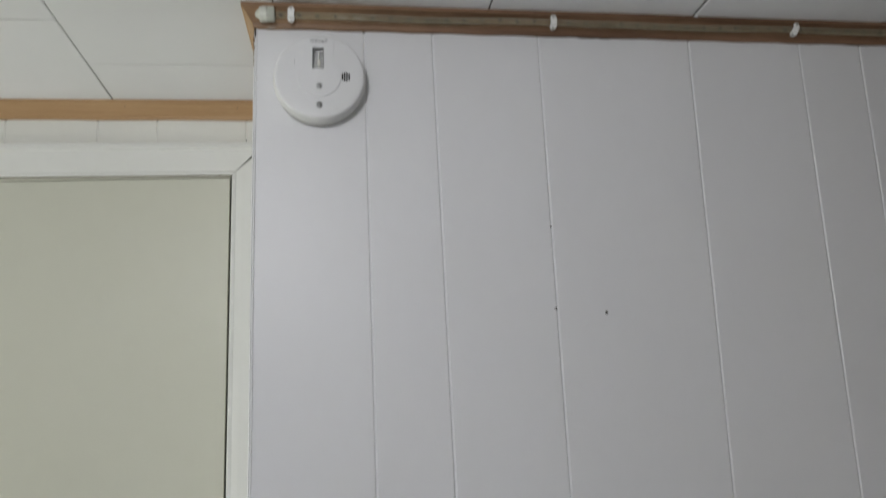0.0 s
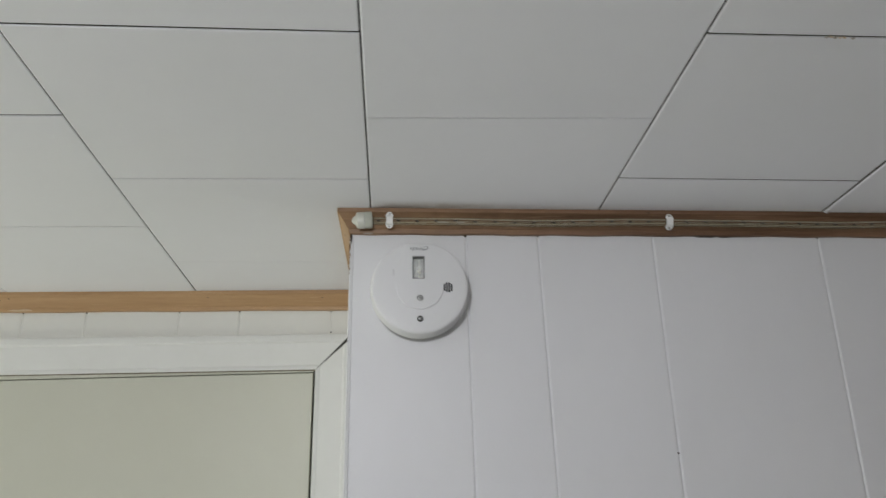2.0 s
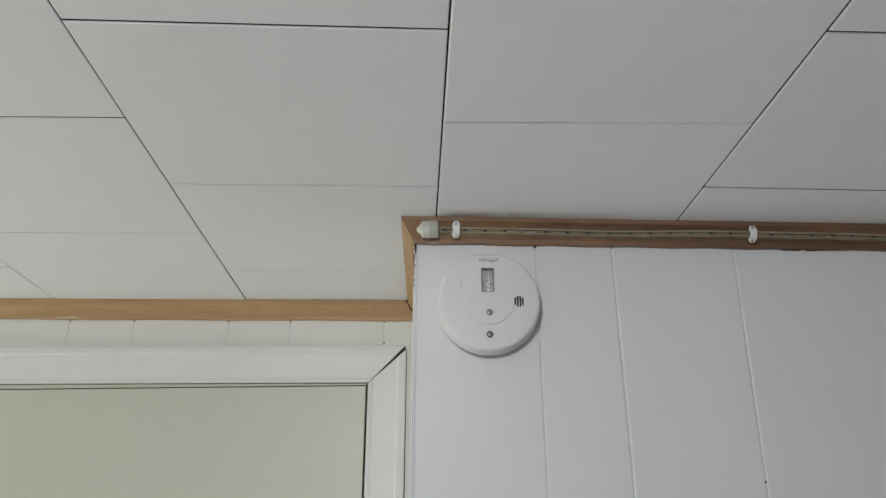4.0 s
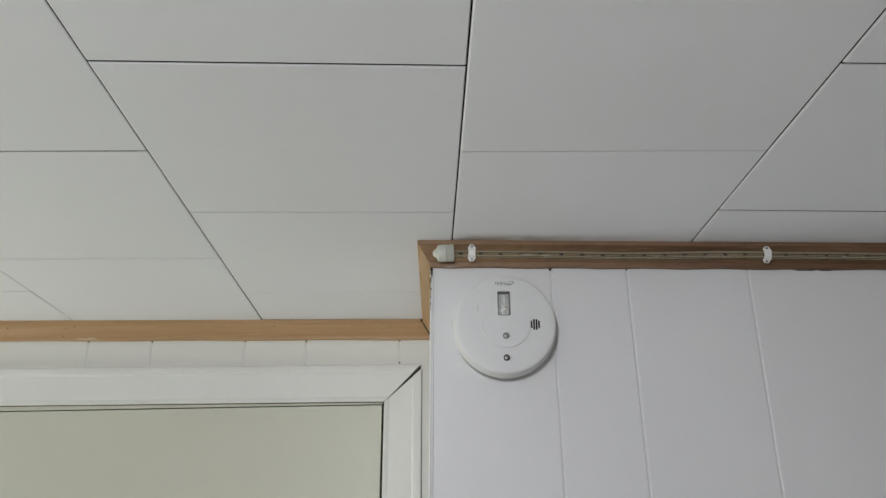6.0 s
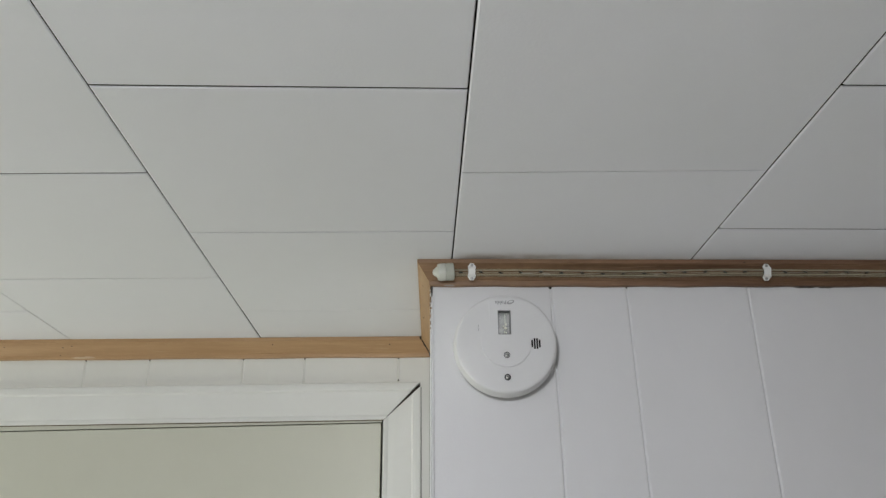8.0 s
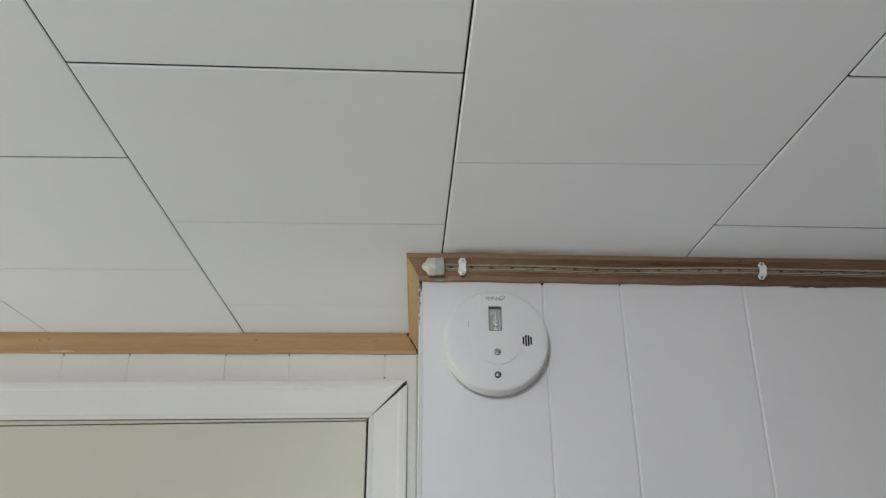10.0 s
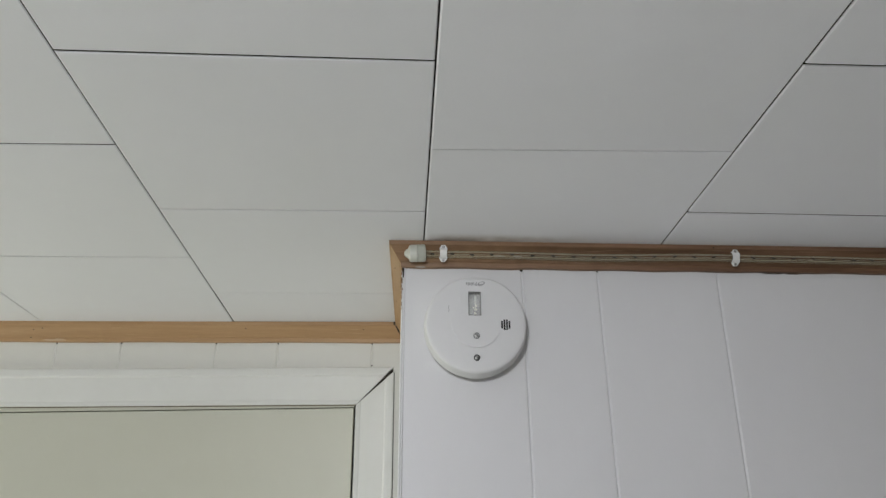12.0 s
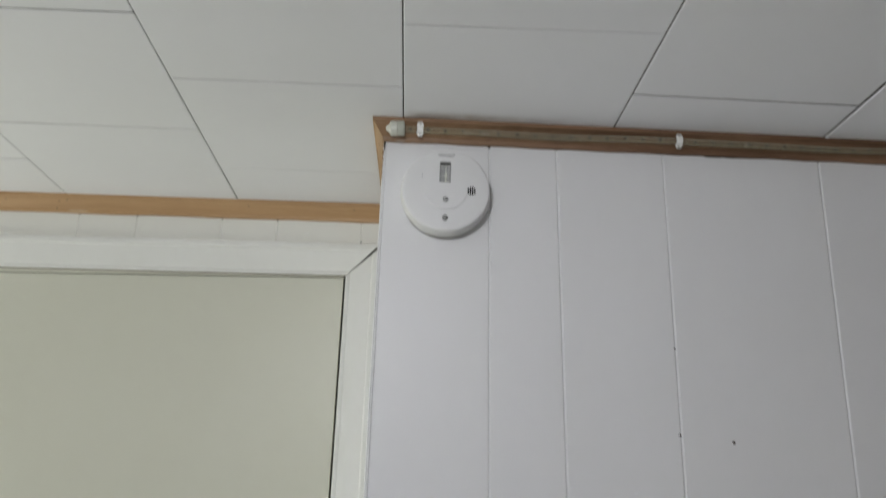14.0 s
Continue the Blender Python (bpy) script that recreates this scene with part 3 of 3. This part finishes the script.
pane = part("pane", box(x0 + 0.0009, x1 - 0.0009, -0.0318, -0.0313, z0 + 0.0009, z1 - 0.0009), GLASS, lens)
pane.visible_shadow = False
cx = (x0 + x1) / 2
part("bulb", lathe([(0, 0.0165), (0.0006, 0.0170), (0.0009, 0.0190), (0.0009, 0.0350), (0.0004, 0.0360), (0, 0.0362)], 16, "z"), BULB, lens).location = (cx + 0.0010, -0.0276, 0.0)
for dx, dz, w, h in ((0.0016, 0.0186, 0.0036, 0.0018), (-0.0010, 0.0210, 0.0018, 0.0014), (0.0022, 0.0232, 0.0016, 0.0022), (0.0006, 0.0138, 0.0014, 0.0030), (0.0026, 0.0128, 0.0012, 0.0012)):
    part("bulb_holder", box(cx + dx - w / 2, cx + dx + w / 2, -0.0290, -0.0262, dz - h / 2, dz + h / 2, 0.0003), AMBER, lens)
for k in range(7):
    z = z0 + 0.0028 + 0.0038 * k
    part("reflector_rib", box(x0 + 0.0010, x1 - 0.0010, -0.0255, -0.0249, z, z + 0.0009), LENSBACK, lens)

for z in (-0.0157, -0.0422):
    screw = part("screw", lathe([(0, -0.0333), (0.0010, -0.0333), (0.0022, -0.0329), (0.0026, -0.0322), (0.0026, -0.0305)], 20), STEEL, alarm, "small steel screw in a dark recess", smooth=True)
    cup = part("recess", lathe([(0.0026, -0.0316), (0.0034, -0.0329), (0.0038, -0.0326), (0.0040, -0.0295)], 28), RECESS, screw, smooth=True)
    part("slot", box(-0.0018, 0.0018, -0.0336, -0.0329, -0.0003, 0.0003), BLACK, screw).rotation_euler = (0, 0.5, 0)
    screw.location = (0.0, -0.0005 if z > -0.03 else 0.0008, z)

# worn grey maker's mark, a leaf and bars for letters
tilt = math.degrees(math.atan2(cover_depth(0.0480) - cover_depth(0.0535), 0.0055))
swoosh = [(0.0046 * math.cos(q * math.tau / 20), 0.0026 * math.sin(q * math.tau / 20) + 0.0014 * math.cos(q * math.tau / 20)) for q in range(20)]
mark = part("maker_mark", prism(swoosh, -0.0001, 0.0003), GREYPRINT, alarm, "worn grey printed mark")
mark.matrix_basis = pose(0.0068, -cover_depth(0.0510) - 0.0018, 0.0506, -tilt)
part("mark_leaf", prism([(x * 0.62 + 0.0003, z * 0.45 + 0.0006) for x, z in swoosh], -0.0003, 0.0), PLASTIC, mark)
for x, w, h, up in ((-0.0058, 0.0010, 0.0050, 0.0), (-0.0072, 0.0011, 0.0026, -0.0008), (-0.0090, 0.0008, 0.0036, 0.0004), (-0.0108, 0.0016, 0.0030, 0.0004),
                    (-0.0122, 0.0007, 0.0050, -0.0004), (-0.0142, 0.0016, 0.0030, 0.0004), (-0.0156, 0.0007, 0.0050, -0.0004), (-0.0178, 0.0018, 0.0030, 0.0004)):
    part("mark_bar", box(x - w / 2, x + w / 2, -0.0001, 0.0003, up - h / 2 - 0.0004, up + h / 2 - 0.0004), GREYPRINT, mark)
scar = [(-0.0003, -0.004), (0.0004, -0.001), (-0.0004, 0.0005), (0.0004, 0.004), (0.0008, 0.0035), (0.0002, 0.0), (0.0009, -0.001), (0.0003, -0.0042)]
o = part("scratch", prism(scar, -0.0003, 0.0004), GREYPRINT, alarm, "grey scuff")
o.location = (-0.0335, -cover_depth(0.038) - 0.0001, 0.0185)


# chipped paint on a tile's edge, and an open crack under the brown moulding
rng = random.Random(23)
for k in range(9):
    r = rng.uniform(0.0006, 0.0016)
    o = part("paint_chip", lathe([(r, 0.0004), (r * 0.9, -0.0003), (0, -0.0004)], 7, "z"), PUTTY if k % 2 else DRIP, ceiling)
    o.location = (0.436 + 0.028 * rng.random(), -0.4142 + rng.uniform(-0.0014, 0.0014), TOP - 0.0014)
for x, w in ((0.478, 0.014), (0.505, 0.009)):
    out = [(w * math.cos(q * math.tau / 12), 0.0005 * (1 + 0.4 * math.sin(3.3 * q)) * math.sin(q * math.tau / 12)) for q in range(12)]
    part("open_crack", prism(out, -0.0012, 0.0006), DARKGAP, wall_north).location = (x, 0.0, TOP - 0.0308)


# ---- rope light on the moulding ----
rope = thing("rope_light", "clear plastic rope light, switched off, run along the brown moulding", "rope light")


def rope_at(x):
    """Middle of the tube: it sags and waves a little between the clips."""
    sag = 0.0016 * math.sin(math.pi * ((x - 0.05) / 0.3735 % 1.0)) ** 2 if x > 0.05 else 0.0
    d = 0.0170 + sag + 0.0003 * math.sin(x * 11.0) + 0.0004 * math.sin(x * 31.0)
    return Vector((x, -on_cove(0.0165) * FRONT - 0.0050, TOP - d))


def tube(xs, r, off=(0, 0), flat=1.0, steps=12):
    rows = []
    for x in xs:
        c = rope_at(x)
        rows.append([(x, c.y + off[0] + r * flat * math.cos(math.tau * k / steps), c.z + off[1] + r * math.sin(math.tau * k / steps)) for k in range(steps)])
    return sweep(rows)


run = [0.024 + (EAST - 0.03) * k / 110 for k in range(111)]
part("tube", tube(run, 0.0052, steps=16), TUBE, rope, smooth=True).visible_shadow = False
for dy, dz, r in ((-0.0022, 0.0026, 0.00046), (-0.0022, -0.0024, 0.00050), (-0.0030, -0.0006, 0.00026), (-0.0010, 0.0041, 0.00026), (-0.0012, -0.0040, 0.00026)):
    part("wire", tube(run, r, (dy, dz), steps=6), WIRE, rope)
rng = random.Random(3)
bead = finish(lathe([(0, -0.0030), (0.0012, -0.0024), (0.0015, 0.0), (0.0012, 0.0022), (0, 0.0030)], 8, "x"), "lamp_bead", LED)
x = 0.034
while x < EAST - 0.05:
    o = new("lamp_bead", bead)
    o.parent = rope
    c = rope_at(x)
    o.location = (x, c.y - 0.0026, c.z + rng.uniform(-0.0005, 0.0007))
    o.rotation_euler = (0, rng.uniform(-0.4, 0.4), 0)
    x += 0.0257 + rng.uniform(-0.001, 0.001)
for x, w, h, up in ((0.118, 0.0110, 0.0009, -0.0026), (0.142, 0.0080, 0.0014, -0.0032), (0.281, 0.0035, 0.0009, -0.0030), (0.52, 0.004, 0.0007, -0.0026)):
    c = rope_at(x)
    out = [(w * (0.85 + 0.2 * math.sin(5.3 * q)) * math.cos(q * math.tau / 14), h * (0.85 + 0.25 * math.cos(3.7 * q)) * math.sin(q * math.tau / 14)) for q in range(14)]
    part("paint_smear", prism(out, -0.0003, 0.0003), SMEAR, rope, "pale dried paint smear").matrix_basis = pose(x, c.y - 0.0050, c.z + up, 22)
c = rope_at(0.0162)
cap = part("end_cap", lathe([(0, -0.0176), (0.0022, -0.0172), (0.0044, -0.0156), (0.0060, -0.0132), (0.0070, -0.0120), (0.0096, -0.0114), (0.0109, -0.0100), (0.0113, -0.0070),
                             (0.0113, -0.0010), (0.0100, -0.0008), (0, -0.0008)], 32, "x"), CAPPLASTIC, rope, "milky white plastic end cap", smooth=True)
part("cap_sleeve", lathe([(0, -0.0007), (0.0104, -0.0007), (0.0113, -0.0002), (0.0114, 0.0076), (0.0106, 0.0092), (0.0080, 0.0096), (0, 0.0096)], 32, "x"), SLEEVE, cap,
     "greenish translucent sleeve", smooth=True)
cap.matrix_world = pose(c.x, c.y - 0.001, c.z + 0.0008, 0, -3, 0) @ Matrix.Diagonal((1, 0.8, 1, 1))


def mounting_clip(x, turn=0.0, up=0.0012):
    c = rope_at(x)
    clip = thing("mounting_clip", "white plastic saddle clip holding the rope light", "clip", "rope light clips")
    half, h = 0.0050, 0.0107
    out = [(-half, -0.0066), (-half * 0.45, -h), (half * 0.45, -h), (half, -0.0066), (half, 0.0066), (half * 0.45, h), (-half * 0.45, h), (-half, 0.0066)]
    arch = bmesh.new()
    zs = [-0.0107, -0.0086, -0.0066, -0.0052, -0.0030, 0.0, 0.0030, 0.0052, 0.0066, 0.0086, 0.0107]
    rise = [0.0, 0.0, 0.0004, 0.0028, 0.0042, 0.0046, 0.0042, 0.0028, 0.0004, 0.0, 0.0]
    front, back = [], []
    for z, r in zip(zs, rise):
        w = half if abs(z) <= 0.0066 else half * (0.45 + 0.55 * (h - abs(z)) / (h - 0.0066))
        if abs(z) < 0.005:
            w = half * 0.86
        front.append([arch.verts.new((s * w, -r - 0.0014, z)) for s in (-1, 1)])
        back.append([arch.verts.new((s * w, -r, z)) for s in (-1, 1)])
    for rowset in (front, back):
        for p, q in zip(rowset, rowset[1:]):
            arch.faces.new((p[0], p[1], q[1], q[0]))
    for i in (0, 1):
        for j in range(len(zs) - 1):
            arch.faces.new((front[j][i], front[j + 1][i], back[j + 1][i], back[j][i]))
    arch.faces.new((front[0][0], front[0][1], back[0][1], back[0][0]))
    arch.faces.new((front[-1][0], front[-1][1], back[-1][1], back[-1][0]))
    bmesh.ops.bevel(arch, geom=[e for e in arch.edges if e.calc_face_angle(0) > 1.0], offset=0.0004, segments=1, affect="EDGES")
    saddle = part("saddle", arch, CLIPWHITE, clip)
    for z in (-0.0083, 0.0083):
        s = part("screw", lathe([(0, -0.0024), (0.0012, -0.0023), (0.0019, -0.0017), (0.0020, -0.0008)], 12), STEEL, clip)
        s.location = (0, 0, z)
    clip.matrix_world = pose(x, c.y - 0.0010, c.z + up, 0, turn, 0) @ pose(0, 0, 0, 14)
    return clip


for x, turn in ((0.0480, 1), (0.4228, 2), (0.7985, 24)):
    mounting_clip(x, turn, 0.0012 if x < 0.1 else 0.0003)

# ---- ceiling vent ----
def rounded(hx, hy, r, steps=5):
    """The outline of a rectangle with rounded corners."""
    out = []
    for cx, cy, a in ((hx - r, hy - r, 0), (r - hx, hy - r, 90), (r - hx, r - hy, 180), (hx - r, r - hy, 270)):
        out += [(cx + r * math.cos(radians(a + 90 * k / steps)), cy + r * math.sin(radians(a + 90 * k / steps))) for k in range(steps + 1)]
    return out


def ring(levels):
    """A closed frame through outlines of equal length, each at a height, back to the first."""
    bm = bmesh.new()
    rows = [[bm.verts.new((x, y, z)) for x, y in outline] for outline, z in levels]
    n = len(rows[0])
    for p, q in zip(rows, rows[1:] + rows[:1]):
        for i in range(n):
            bm.faces.new((p[i], p[(i + 1) % n], q[(i + 1) % n], q[i]))
    return bm


vent = thing("ceiling_vent", "narrow dark grey metal vent screwed to the ceiling tiles", "vent")
hx, hy = 0.042, 0.153
ix, iy = 0.0255, 0.128
part("frame", ring([(rounded(hx, hy, 0.010), 0.0), (rounded(hx, hy, 0.010), -0.0026), (rounded(hx - 0.0018, hy - 0.0018, 0.009), -0.0042),
                    (rounded(ix + 0.002, iy + 0.002, 0.003), -0.0046), (rounded(ix, iy, 0.002), -0.0036), (rounded(ix, iy, 0.002), 0.0)]), VENTMETAL, vent, smooth=True)
part("backing", box(-ix, ix, -iy, iy, -0.0008, -0.0002), VENTDARK, vent)
for k in range(12):
    part("slat", box(-ix, ix, -0.01035, 0.01035, -0.0006, 0.0006, 0.0003), VENTSLAT, vent).matrix_basis = pose(0, -iy + 0.0110 + 0.0208 * k, -0.0022, 3)
for y in (hy - 0.0105, -hy + 0.0105):
    s = part("screw", lathe([(0, -0.0030), (0.0022, -0.0026), (0.0036, -0.0008), (0.0036, 0.0008)], 14, "z"), BRIGHTSTEEL, vent, "bright steel screw")
    s.location = (0, y, -0.0046)
vent.matrix_world = pose(0.794, -0.302, TOP - 0.0024, 0, 0, 3.5)
